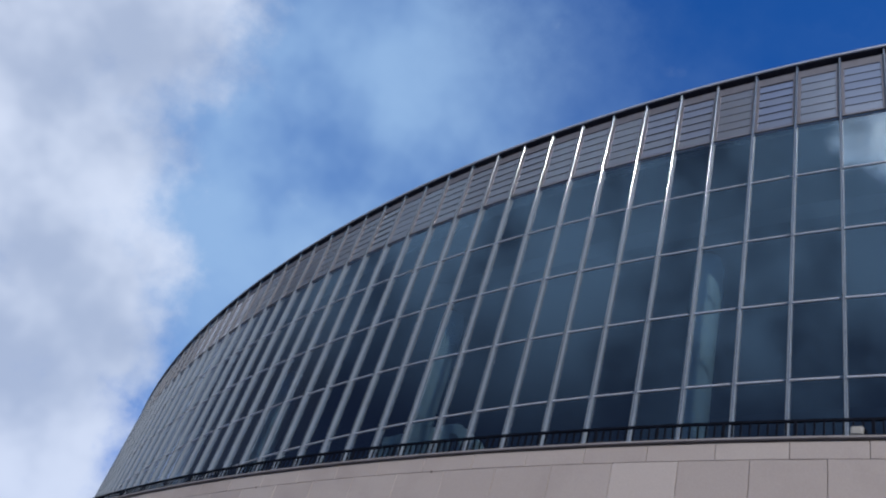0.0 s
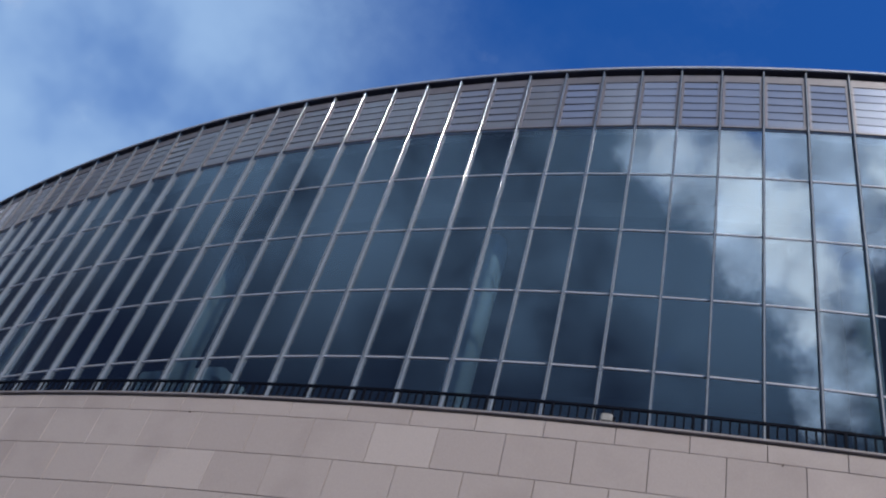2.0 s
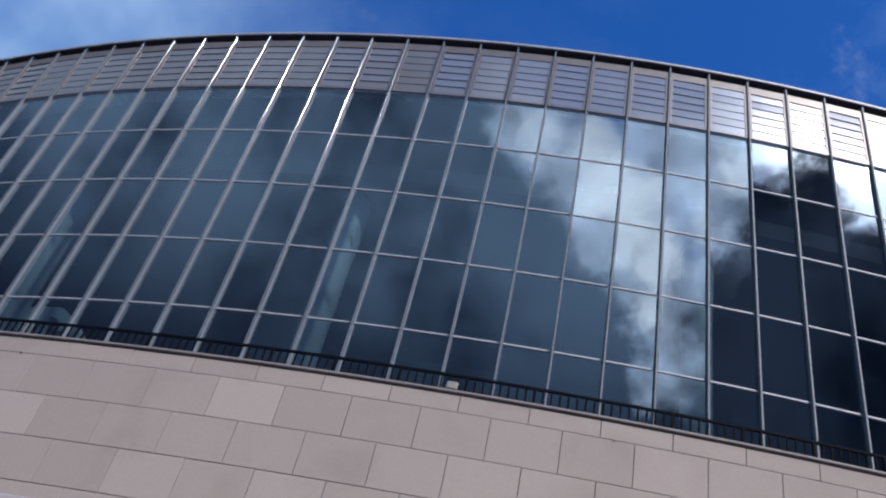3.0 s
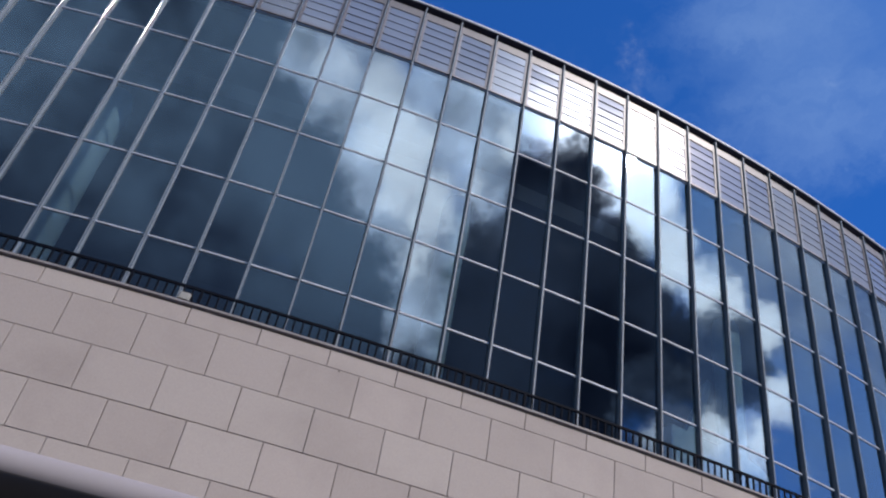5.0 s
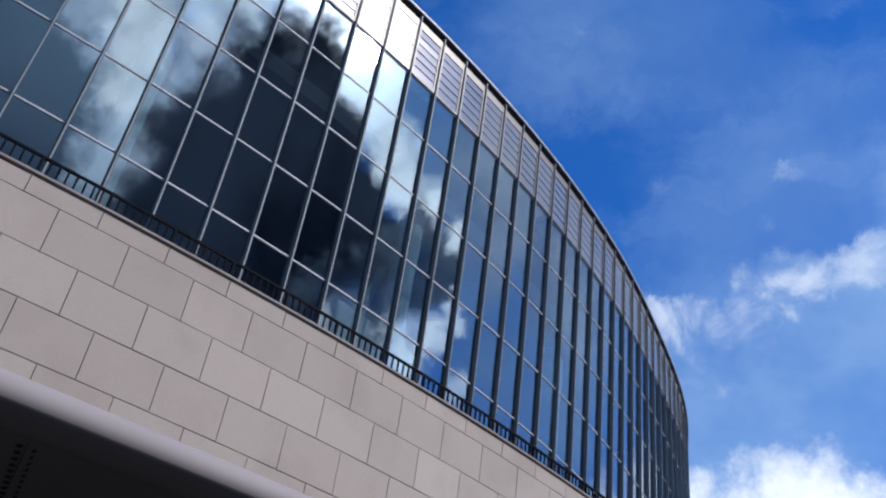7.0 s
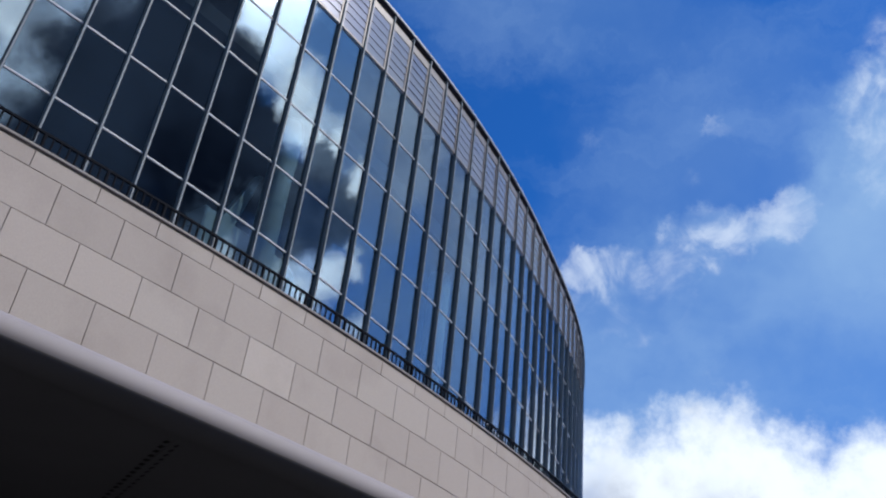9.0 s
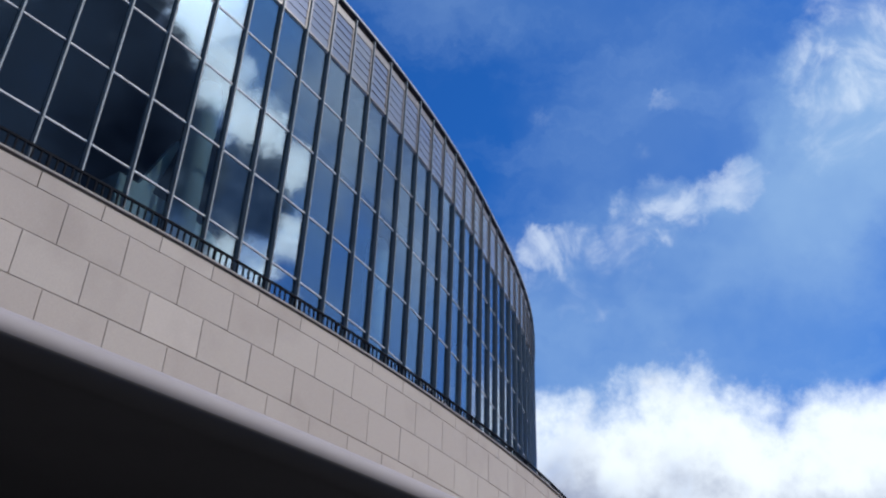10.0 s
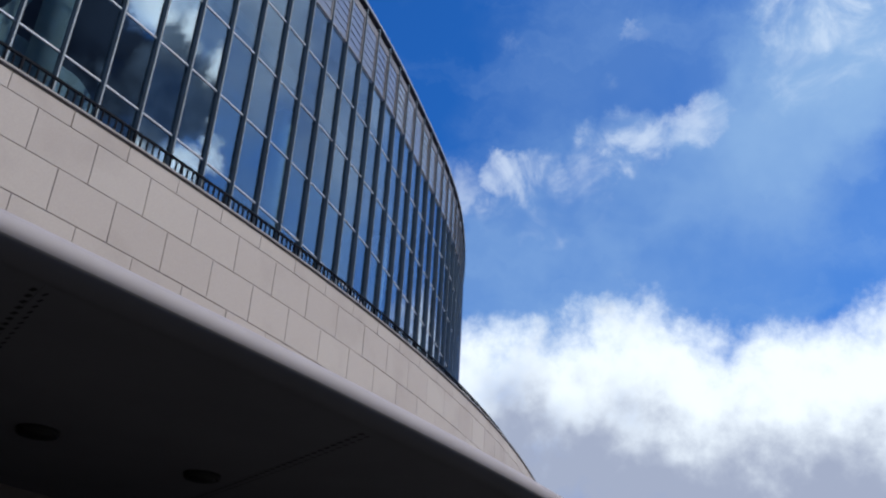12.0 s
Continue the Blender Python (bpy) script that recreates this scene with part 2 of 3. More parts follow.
def blend(nt, f, a, b, mode="MIX"):
    n = nt.nodes.new("ShaderNodeMix")
    n.data_type, n.blend_type = "RGBA", mode
    for s, v in ((n.inputs[0], f), (n.inputs[6], a), (n.inputs[7], b)):
        if isinstance(v, (int, float)):
            s.default_value = v
        elif isinstance(v, tuple):
            s.default_value = (*v, 1)
        else:
            nt.links.new(v, s)
    return n.outputs[2]


def bump(nt, b, value, strength, distance=0.01):
    n = nt.nodes.new("ShaderNodeBump")
    n.inputs["Strength"].default_value, n.inputs["Distance"].default_value = strength, distance
    nt.links.new(value, n.inputs["Height"])
    nt.links.new(n.outputs[0], b.inputs["Normal"])


def plain(name, color, rough=0.5, metal=0.0, vary=0.12, scale=3.0, grain=0.1, gloss=0.5):
    """Paint, metal or plaster with uneven tone and a fine relief."""
    m, nt, b = material(name)
    dark = tuple(c * (1 - vary) for c in color)
    light = tuple(min(1, c * (1 + vary)) for c in color)
    col = ramp(nt, noise_node(nt, scale, 5), ((0.3, dark), (0.7, light)))
    nt.links.new(col, b.inputs["Base Color"])
    b.inputs["Roughness"].default_value, b.inputs["Metallic"].default_value = rough, metal
    b.inputs["Specular IOR Level"].default_value = gloss
    if grain:
        bump(nt, b, noise_node(nt, scale * 40, 3), grain, 0.004)
    return m


def stone_material(name, per_island, tone=1.0):
    m, nt, b = material(name)
    if per_island:
        pick = nt.nodes.new("ShaderNodeNewGeometry").outputs["Random Per Island"]
    else:
        pick = nt.nodes.new("ShaderNodeObjectInfo").outputs["Random"]
    base = ramp(nt, pick, tuple((at, tuple(c * tone * k for c, k in zip(rgb, (1.09, 1.12, 1.19)))) for at, rgb in ((0.0, (0.338, 0.293, 0.263)), (0.5, (0.358, 0.312, 0.280)), (0.9, (0.371, 0.326, 0.292)), (1.0, (0.388, 0.342, 0.307)))))
    geo = nt.nodes.new("ShaderNodeNewGeometry")
    cloud = nt.nodes.new("ShaderNodeTexNoise")
    nt.links.new(geo.outputs["Position"], cloud.inputs["Vector"])
    cloud.inputs["Scale"].default_value, cloud.inputs["Detail"].default_value = 0.8, 5
    grain = nt.nodes.new("ShaderNodeTexNoise")
    nt.links.new(geo.outputs["Position"], grain.inputs["Vector"])
    grain.inputs["Scale"].default_value, grain.inputs["Detail"].default_value = 45, 4
    stain = ramp(nt, cloud.outputs["Fac"], ((0.25, (0.86, 0.85, 0.85)), (0.5, (1, 1, 1))))
    speck = ramp(nt, grain.outputs["Fac"], ((0.3, (0.93, 0.93, 0.93)), (0.7, (1.04, 1.04, 1.04))))
    col = blend(nt, 1.0, blend(nt, 1.0, base, stain, "MULTIPLY"), speck, "MULTIPLY")
    nt.links.new(col, b.inputs["Base Color"])
    b.inputs["Roughness"].default_value = 0.82
    bump(nt, b, grain.outputs["Fac"], 0.25, 0.004)
    return m


def glass_material(name, facing_gloss, tint, gloss):
    m, nt, b = material(name)
    nt.nodes.remove(b)
    out = nt.nodes["Material Output"]
    see, shine, lw, mx = (nt.nodes.new("ShaderNode" + k) for k in ("BsdfTransparent", "BsdfGlossy", "LayerWeight", "MixShader"))
    see.inputs["Color"].default_value = (*tint, 1)
    shine.inputs["Color"].default_value = (*gloss, 1)
    shine.inputs["Roughness"].default_value = 0.015
    lw.inputs["Blend"].default_value = 0.5
    power, scale = nt.nodes.new("ShaderNodeMath"), nt.nodes.new("ShaderNodeMath")
    power.operation, scale.operation = "POWER", "MULTIPLY_ADD"
    nt.links.new(lw.outputs["Facing"], power.inputs[0])
    power.inputs[1].default_value = 4.0
    nt.links.new(power.outputs[0], scale.inputs[0])
    scale.inputs[1].default_value, scale.inputs[2].default_value = 1.0 - facing_gloss, facing_gloss
    geo = nt.nodes.new("ShaderNodeNewGeometry")
    wave = nt.nodes.new("ShaderNodeTexNoise")
    nt.links.new(geo.outputs["Position"], wave.inputs["Vector"])
    wave.inputs["Scale"].default_value, wave.inputs["Detail"].default_value = 0.7, 1
    bp = nt.nodes.new("ShaderNodeBump")
    bp.inputs["Strength"].default_value, bp.inputs["Distance"].default_value = 0.25, 0.004
    nt.links.new(wave.outputs["Fac"], bp.inputs["Height"])
    nt.links.new(bp.outputs[0], shine.inputs["Normal"])
    nt.links.new(scale.outputs[0], mx.inputs[0])
    nt.links.new(see.outputs[0], mx.inputs[1])
    nt.links.new(shine.outputs[0], mx.inputs[2])
    nt.links.new(mx.outputs[0], out.inputs["Surface"])
    return m


M_FIN = plain("fin_aluminium", (0.168, 0.198, 0.235), 0.58, 0.12, 0.08, 1.2, 0.05, 0.35)
M_TRANSOM = plain("transom_aluminium", (0.40, 0.425, 0.49), 0.58, 0.12, 0.08, 1.2, 0.05, 0.35)
M_FIN_EDGE = plain("polished_fin_arris", (0.22, 0.235, 0.26), 0.07, 0.85, 0.06, 1.2, 0.0)
# dark navy paints in the shade under the roof edge
M_EAVES_SHADE = plain("eaves_shade_paint", (0.045, 0.05, 0.08), 0.6, 0.2)
M_EDGE = plain("roof_edge_metal", (0.36, 0.37, 0.42), 0.55, 0.1)
M_RAIL = plain("dark_steel", (0.004, 0.006, 0.012), 0.7, 0.0, 0.2, gloss=0.05)
M_ANCHOR = plain("rusty_anchor_steel", (0.07, 0.045, 0.038), 0.7, 0.2)
M_CAP = plain("cap_metal", (0.25, 0.235, 0.24), 0.65, 0.0)
# near-black colour that stands for the shade in the louvre gaps
M_GAP_SHADE = plain("gap_shade_paint", (0.008, 0.008, 0.012), 0.9, gloss=0.1)
M_JOINT = plain("joint_mortar", (0.13, 0.112, 0.104), 0.9)
M_LOUVRE_FRAME = plain("louvre_frame_paint", (0.152, 0.142, 0.155), 0.45, 0.1)
M_SLAT = plain("louvre_slat_glass", (0.35, 0.345, 0.375), 0.14, 0.6, 0.1, 1.0, 0.02)
M_GLASS = glass_material("tinted_glass", 0.215, (0.67, 0.75, 0.78), (0.86, 0.93, 1.04))
M_STONE = stone_material("pale_stone", False)
M_STONE_LIGHT = stone_material("light_stone", False, 1.08)
M_STONE_FAR = stone_material("pale_stone_courses", True)
M_CANOPY = plain("satin_canopy_paint", (0.275, 0.258, 0.285), 0.7, 0.0, 0.05, 0.9, 0.03, 0.3)
# canopy underside and soffit panels: their shade is put into this darker colour
M_CANOPY_SHADE = plain("canopy_shade_paint", (0.12, 0.115, 0.125), 0.7, 0.0, 0.08, 0.8, 0.03, 0.3)
M_SLOT = plain("black_slot", (0.008, 0.008, 0.008), 0.9)
M_LAMP = plain("black_lamp_glass", (0.003, 0.002, 0.002), 0.6)
M_LAMP_RING = plain("dark_lamp_ring", (0.004, 0.003, 0.003), 0.6, 0.2)
M_COLUMN = plain("white_column_paint", (0.58, 0.65, 0.67), 0.6)
# near-black puts the dimness of the room behind the glass into its colour
M_INSIDE_SHADE = plain("inner_shade_paint", (0.021, 0.019, 0.030), 0.8)
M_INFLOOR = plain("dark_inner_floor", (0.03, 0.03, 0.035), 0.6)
M_ASPHALT = plain("asphalt", (0.05, 0.05, 0.052), 0.9, 0.0, 0.25, 2.0, 0.4)
M_LIGHT_BODY = plain("grey_light_housing", (0.30, 0.30, 0.285), 0.45)
M_SKY_BLOCK = plain("sky_block_render", (0.10, 0.092, 0.085), 0.9, 0.0, 0.2, 0.3)
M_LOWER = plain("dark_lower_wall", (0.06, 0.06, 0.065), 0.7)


# ---------------- mesh helpers ----------------
def box(bm, x0, x1, y0, y1, z0, z1):
    vs = [bm.verts.new((x, y, z)) for z in (z0, z1) for y in (y0, y1) for x in (x0, x1)]
    for f in ((0, 2, 3, 1), (4, 5, 7, 6), (0, 1, 5, 4), (2, 6, 7, 3), (0, 4, 6, 2), (1, 3, 7, 5)):
        bm.faces.new([vs[k] for k in f])
    return bm


def slab(bm, w, h, d, c):
    """A block standing on the plane y = 0, w wide, h high, d deep, its front edges chamfered by c."""
    rings = []
    for y, k in ((0, 0), (d - c, 0), (d, c)):
        rings.append([bm.verts.new((x, y, z)) for x, z in ((-w / 2 + k, -h / 2 + k), (w / 2 - k, -h / 2 + k), (w / 2 - k, h / 2 - k), (-w / 2 + k, h / 2 - k))])
    for a, b in zip(rings, rings[1:]):
        for j in range(4):
            bm.faces.new((a[j], a[(j + 1) % 4], b[(j + 1) % 4], b[j]))
    bm.faces.new(rings[-1])
    bm.faces.new(rings[0][::-1])
    return bm


def prism(bm, outline, z0, z1):
    """An outline in x, y carried from z0 to z1."""
    lo = [bm.verts.new((x, y, z0)) for x, y in outline]
    hi = [bm.verts.new((x, y, z1)) for x, y in outline]
    n = len(outline)
    for j in range(n):
        bm.faces.new((lo[j], lo[(j + 1) % n], hi[(j + 1) % n], hi[j]))
    bm.faces.new(lo[::-1])
    bm.faces.new(hi)
    return bm


def turned(bm, profile, n=28):
    """A (radius, z) profile turned round the z axis."""
    rings = [[bm.verts.new((r * math.cos(2 * math.pi * k / n), r * math.sin(2 * math.pi * k / n), z)) for k in range(n)] for r, z in profile]
    for a, b in zip(rings, rings[1:]):
        for j in range(n):
            bm.faces.new((a[j], a[(j + 1) % n], b[(j + 1) % n], b[j]))
    bm.faces.new(rings[0][::-1])
    bm.faces.new(rings[-1])
    return bm


def mesh_of(name, bm, material_, smooth=False):
    me = bpy.data.meshes.new(name)
    bmesh.ops.recalc_face_normals(bm, faces=bm.faces)
    bm.to_mesh(me)
    bm.free()
    me.materials.append(material_)
    if smooth:
        for p in me.polygons:
            p.use_smooth = True
    return me


def put(name, me, parent, m, label=""):
    ob = new(name, me)
    ob.parent = parent
    ob.matrix_basis = m
    return tagged(ob, label)


def sweep(profile, a0, a1, n, closed=True, grow=None):
    """A (radius, z) outline carried round the centre from angle a0 to a1."""
    bm = bmesh.new()
    rings = []
    for k in range(n + 1):
        a = a0 + (a1 - a0) * k / n
        d = grow(a) if grow else 0.0
        rings.append([bm.verts.new((CX + (r + d) * math.cos(a), CY + (r + d) * math.sin(a), z)) for r, z in profile])
    m = len(profile)
    for ra, rb in zip(rings, rings[1:]):
        for j in range(m if closed else m - 1):
            bm.faces.new((ra[j], ra[(j + 1) % m], rb[(j + 1) % m], rb[j]))
    if closed:
        bm.faces.new(rings[0])
        bm.faces.new(rings[-1][::-1])
    return bm


def joined(name, pieces, material_, parent, label=""):
    """Many copies of small vertex and face lists in one mesh."""
    verts, faces = [], []
    for m, (vs, fs) in pieces:
        k = len(verts)
        verts += [tuple(m @ Vector(v)) for v in vs]
        faces += [tuple(k + j for j in f) for f in fs]
    me = bpy.data.meshes.new(name)
    me.from_pydata(verts, [], faces)
    me.materials.append(material_)
    ob = new(name, me)
    ob.parent = parent
    return tagged(ob, label, kind="stuff")


def lists(me):
    return [tuple(v.co) for v in me.vertices], [tuple(p.vertices) for p in me.polygons]


A0, A1 = fin_angle(LOW), fin_angle(HIGH)
rng = random.Random(11)

# ---------------- ground and the closed back of the drum ----------------
gb = bmesh.new()
box(gb, -2500, 2500, -2500, 2500, -0.4, 0)
tagged(new("ground", mesh_of("ground", gb, M_ASPHALT)), "dark grey asphalt square round the building", "ground", kind="structure")
back = sweep(((RG - 1.2, 0), (RG - 0.8, 0), (RG - 0.8, 26.1), (RG - 1.2, 26.1)), A1, A0 + 2 * math.pi, 120)
tagged(new("wall_back", mesh_of("wall_back", back, M_STONE_FAR)), "plain stone rear wall of the drum", "wall", kind="structure")

# added unseen wall behind the walk: keeps low sky light off the canopy edge
opposite = bmesh.new()
arc = [radians(d) for d in range(150, 301, 5)]
for a, b in zip(arc, arc[1:]):
    quad = [(52 * math.cos(t) + 3, 52 * math.sin(t) - 2) for t in (a, b)] + [(53 * math.cos(t) + 3, 53 * math.sin(t) - 2) for t in (b, a)]
    prism(opposite, quad, 0, 20.0)
tagged(new("wall_sky_block", mesh_of("wall_sky_block", opposite, M_SKY_BLOCK)), "added unseen dark wall that blocks low sky light", "wall", kind="structure")

# ---------------- glass drum ----------------
building = tagged(new("glass_drum"), "tall round glass hall with pale metal fins and louvres", "building")
building.location = (CX, CY, 0)
HOME = Matrix.Translation((-CX, -CY, 0))


def on_drum(r, theta, z=0.0):
    slope = (swell(theta + STEP / 2) - swell(theta - STEP / 2)) / PITCH
    return HOME @ ring_pose(r + swell(theta), theta, z) @ Matrix.Rotation(-math.atan(slope), 4, "Z")


FIN_OUT = 0.108
ARRIS = [(0.018, FIN_OUT)]       # the polished arris turns from 36 to 52 degrees off the front
for turn in range(36, 53, 2):
    ARRIS.append((ARRIS[-1][0] + 0.002 * math.cos(radians(turn)), ARRIS[-1][1] - 0.002 * math.sin(radians(turn))))
fin_outline = [(-0.032, -0.07), (0.032, -0.07)] + ARRIS[::-1] + [(-x, y) for x, y in ARRIS]
fin_me = mesh_of("fin", prism(bmesh.new(), fin_outline, Z_BASE, Z_TOP), M_FIN)
fin_me.materials.append(M_FIN_EDGE)
for face in fin_me.polygons:
    if face.normal.y > 0.3 and abs(face.normal.x) > 0.3:
        face.material_index = 1
for i in range(LOW, HIGH + 1):
    put("fin", fin_me, building, on_drum(RG, fin_angle(i)))

HALF = PITCH / 2 - 0.036
rail_me = mesh_of("transom", slab(bmesh.new(), 2 * HALF, 0.054, 0.05, 0.008), M_TRANSOM)
pane_me, pane_z = [], []
for z0, z1 in zip(Z_ROWS, Z_ROWS[1:]):
    pane_z.append((z0 + z1) / 2)
    pane_me.append(mesh_of("pane", slab(bmesh.new(), 2 * HALF + 0.02, z1 - z0 - 0.03, 0.012, 0.002), M_GLASS))
far_panes, far_rails = [], []
for i in range(LOW, HIGH):
    mid = fin_angle(i + 0.5)
    near = NEAR_LOW <= i < NEAR_HIGH
    for k, z in enumerate(Z_ROWS):
        m = on_drum(RG - 0.045, mid, z)
        if near and k > 0:
            put("transom", rail_me, building, m)
        else:
            far_rails.append((m, lists(rail_me)))
    for k, z in enumerate(pane_z):
        m = on_drum(RG - 0.03, mid, z) @ pose(0, 0, 0, rng.gauss(0, 0.06), 0, rng.gauss(0, 0.06))
        if near:
            put("pane", pane_me[k], building, m)
        else:
            far_panes.append((m, lists(pane_me[k])))
joined("pane_band", far_panes, M_GLASS, building, "far rows of tinted glass panes")
joined("transom_band", far_rails, M_TRANSOM, building, "far pale metal transoms")

# louvre band under the roof edge: a frame in each bay, six slats in it
LZ0, LZ1 = Z_ROWS[-1] + 0.03, 25.90
frame_bm = bmesh.new()
box(frame_bm, -HALF, -HALF + 0.075, -0.05, 0.05, LZ0, LZ1)
box(frame_bm, HALF - 0.075, HALF, -0.05, 0.05, LZ0, LZ1)
box(frame_bm, -HALF + 0.075, HALF - 0.075, -0.05, 0.045, LZ1 - 0.32, LZ1)
box(frame_bm, -HALF + 0.075, HALF - 0.075, -0.05, 0.045, LZ0, LZ0 + 0.07)
frame_me = mesh_of("louvre_frame", frame_bm, M_LOUVRE_FRAME)
S0, S1, NS = LZ0 + 0.07, LZ1 - 0.32, 6
slat_h = (S1 - S0) / NS
slat_me = mesh_of("slat", slab(bmesh.new(), 2 * HALF - 0.152, slat_h - 0.028, 0.018, 0.004), M_SLAT)
far_slats, far_frames = [], []
for i in range(LOW, HIGH):
    mid = fin_angle(i + 0.5)
    near = NEAR_LOW <= i < NEAR_HIGH
    lean = rng.gauss(0, 1.3)
    fm = on_drum(RG, mid)
    if near:
        holder = put("louvre", frame_me, building, fm, "pale beige louvre panel with glossy slats")
    else:
        far_frames.append((fm, lists(frame_me)))
    for k in range(NS):
        local = pose(0, 0.012, S0 + (k + 0.5) * slat_h, 2 + lean + rng.gauss(0, 0.5), 0, rng.gauss(0, 0.15))
        if near:
            put("slat", slat_me, holder, local)
        else:
            far_slats.append((fm @ local, lists(slat_me)))
joined("slat_band", far_slats, M_SLAT, building, "far glossy louvre slats")
joined("louvre_frame_band", far_frames, M_LOUVRE_FRAME, building, "far pale beige louvre frames")


def ring_part(name, profile, material_, parent, n, label="", smooth=False):
    me = mesh_of(name, sweep(profile, A0, A1, n, grow=swell), material_, smooth)
    return put(name, me, parent, HOME, label)


# added sheet that paints the gaps between the slats dark
ring_part("louvre_backing", ((RG - 0.14, LZ0), (RG - 0.09, LZ0), (RG - 0.09, LZ1), (RG - 0.14, LZ1)), M_GAP_SHADE, building, HIGH - LOW, "near-black sheet that paints in shade behind the louvres")
# recess plus an added board below the roof edge, coloured as its shade
ring_part("eaves_recess", ((RG - 0.3, 25.9), (RG - 0.09, 25.9), (RG - 0.09, 26.115), (RG + 0.125, 26.115), (RG + 0.125, 26.136), (RG - 0.3, 26.136)), M_EAVES_SHADE, building, HIGH - LOW, "recess and board under the roof edge, shade painted in")
ring_part("roof_edge", ((RG - 2.5, 26.14), (RG + 0.15, 26.14), (RG + 0.16, 26.15), (RG + 0.16, 26.23), (RG + 0.15, 26.24), (RG - 2.5, 26.24)), M_EDGE, building, 288, "pale metal roof edge")

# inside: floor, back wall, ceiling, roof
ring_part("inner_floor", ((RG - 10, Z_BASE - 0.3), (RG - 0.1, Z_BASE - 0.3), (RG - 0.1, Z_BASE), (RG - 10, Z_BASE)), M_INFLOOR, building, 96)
# wall, ceiling and roof carry the painted-in shade of the room
ring_part("inner_wall", ((RG - 10.3, Z_BASE), (RG - 10, Z_BASE), (RG - 10, 26.1), (RG - 10.3, 26.1)), M_INSIDE_SHADE, building, 96)
ring_part("inner_ceiling", ((RG - 10, 20.6), (RG - 1.0, 20.6), (RG - 1.0, 21.2), (RG - 10, 21.2)), M_INSIDE_SHADE, building, 96)
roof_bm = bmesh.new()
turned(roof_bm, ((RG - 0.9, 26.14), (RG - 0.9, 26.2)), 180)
put("roof", mesh_of("roof", roof_bm, M_INSIDE_SHADE), building, Matrix())

# columns and slanted struts behind the glass
col_me = mesh_of("column", turned(bmesh.new(), ((0.40, Z_BASE), (0.40, 18.2), (0.44, 19.0), (0.44, 20.2), (0.34, 20.55))), M_COLUMN, True)
for i in (-27.8, -19.8, -11.6, -3.45, 5.25, 13.6, 21.9, 30.0, 38.1):
    put("column", col_me, building, on_drum(RG - 2.0, fin_angle(i)), "round pale column behind the glass")


def gallery(i):
    """A pale landing round a column: flat top, one end rounded down, and a raking brace on the other side."""
    x0, x1, z0, z1 = -2.0, 1.1, 14.6, 16.1
    arch = [(x1 + 0.9 * math.sin(radians(a)), z1 - 0.9 + 0.9 * math.cos(radians(a))) for a in range(0, 91, 15)]
    inner = [(x1 + 0.55 * math.sin(radians(a)), z1 - 0.9 + 0.55 * math.cos(radians(a))) for a in range(90, -1, -15)]
    outline = [(x0, z1)] + arch + inner + [(x1, z0), (x0, z0)]
    at = on_drum(RG - 2.0, fin_angle(i)) @ Matrix.Rotation(math.pi / 2, 4, "X") @ Matrix.Scale(-1, 4, (1, 0, 0))
    put("landing", mesh_of("landing", prism(bmesh.new(), outline, 0.35, 1.2), M_COLUMN), building, at, "pale landing behind the glass")
    foot, head = (-1.3, z1 + 0.004), (-0.35, 18.4)
    brace = [foot, (foot[0] + 0.5, foot[1]), (head[0] + 0.15, head[1]), head]
    put("brace", mesh_of("brace", prism(bmesh.new(), brace, 0.5, 0.75), M_COLUMN), building, at, "pale raking brace beside the column")


gallery(-11.6)
gallery(13.6)

# ---------------- terrace, stone wall, parapet ----------------
terrace = sweep(((RG - 1.0, Z_BASE - 0.5), (RS - 0.4, Z_BASE - 0.5), (RS - 0.4, Z_BASE - 0.02), (RG - 0.1, Z_BASE - 0.02)), A0, A1, 200, grow=bulge)
tagged(new("terrace", mesh_of("terrace", terrace, M_INFLOOR)), "dark terrace floor behind the parapet", "terrace", kind="structure")
wall = tagged(new("wall_stone", mesh_of("wall_stone", sweep(((RS - 0.8, 3.0), (RS - 0.045, 3.0), (RS - 0.045, Z_CAP - 0.05), (RS - 0.8, Z_CAP - 0.05)), A0, A1, 300, grow=bulge), M_JOINT)),
              "curved wall of pale stone slabs in running bond", "wall", kind="structure")
cap_profile = ((RS - 0.85, Z_CAP - 0.02), (RS + 0.03, Z_CAP - 0.02), (RS + 0.035, Z_CAP - 0.012), (RS + 0.035, Z_CAP + 0.018), (RS + 0.025, Z_CAP + 0.025), (RS - 0.85, Z_CAP + 0.045))
cap = new("parapet_cap", mesh_of("parapet_cap", sweep(cap_profile, A0, A1, 300, grow=bulge), M_CAP))
cap.parent = wall
tagged(cap, "thin pale metal cap on the parapet")
gapr = new("shadow_gap", mesh_of("shadow_gap", sweep(((RS - 0.5, Z_CAP - 0.055), (RS - 0.018, Z_CAP - 0.055), (RS - 0.018, Z_CAP - 0.022), (RS - 0.5, Z_CAP - 0.022)), A0, A1, 300, grow=bulge), M_JOINT))
gapr.parent = wall
tagged(gapr, "dark gap under the parapet cap")

# ---------------- railing on the parapet ----------------
RR, R_TOP = RS - 0.45, 10.27
railing = tagged(new("railing"), "low black steel railing with upright bars on the parapet", "railing")
railing.location = (CX, CY, Z_CAP)
RHOME = Matrix.Translation((-CX, -CY, -Z_CAP))


def rail_ring(name, z0, z1, half):
    put(name, mesh_of(name, sweep(((RR - half, z0), (RR + half, z0), (RR + half, z1), (RR - half, z1)), A0, A1, 300, grow=bulge), M_RAIL), railing, RHOME)


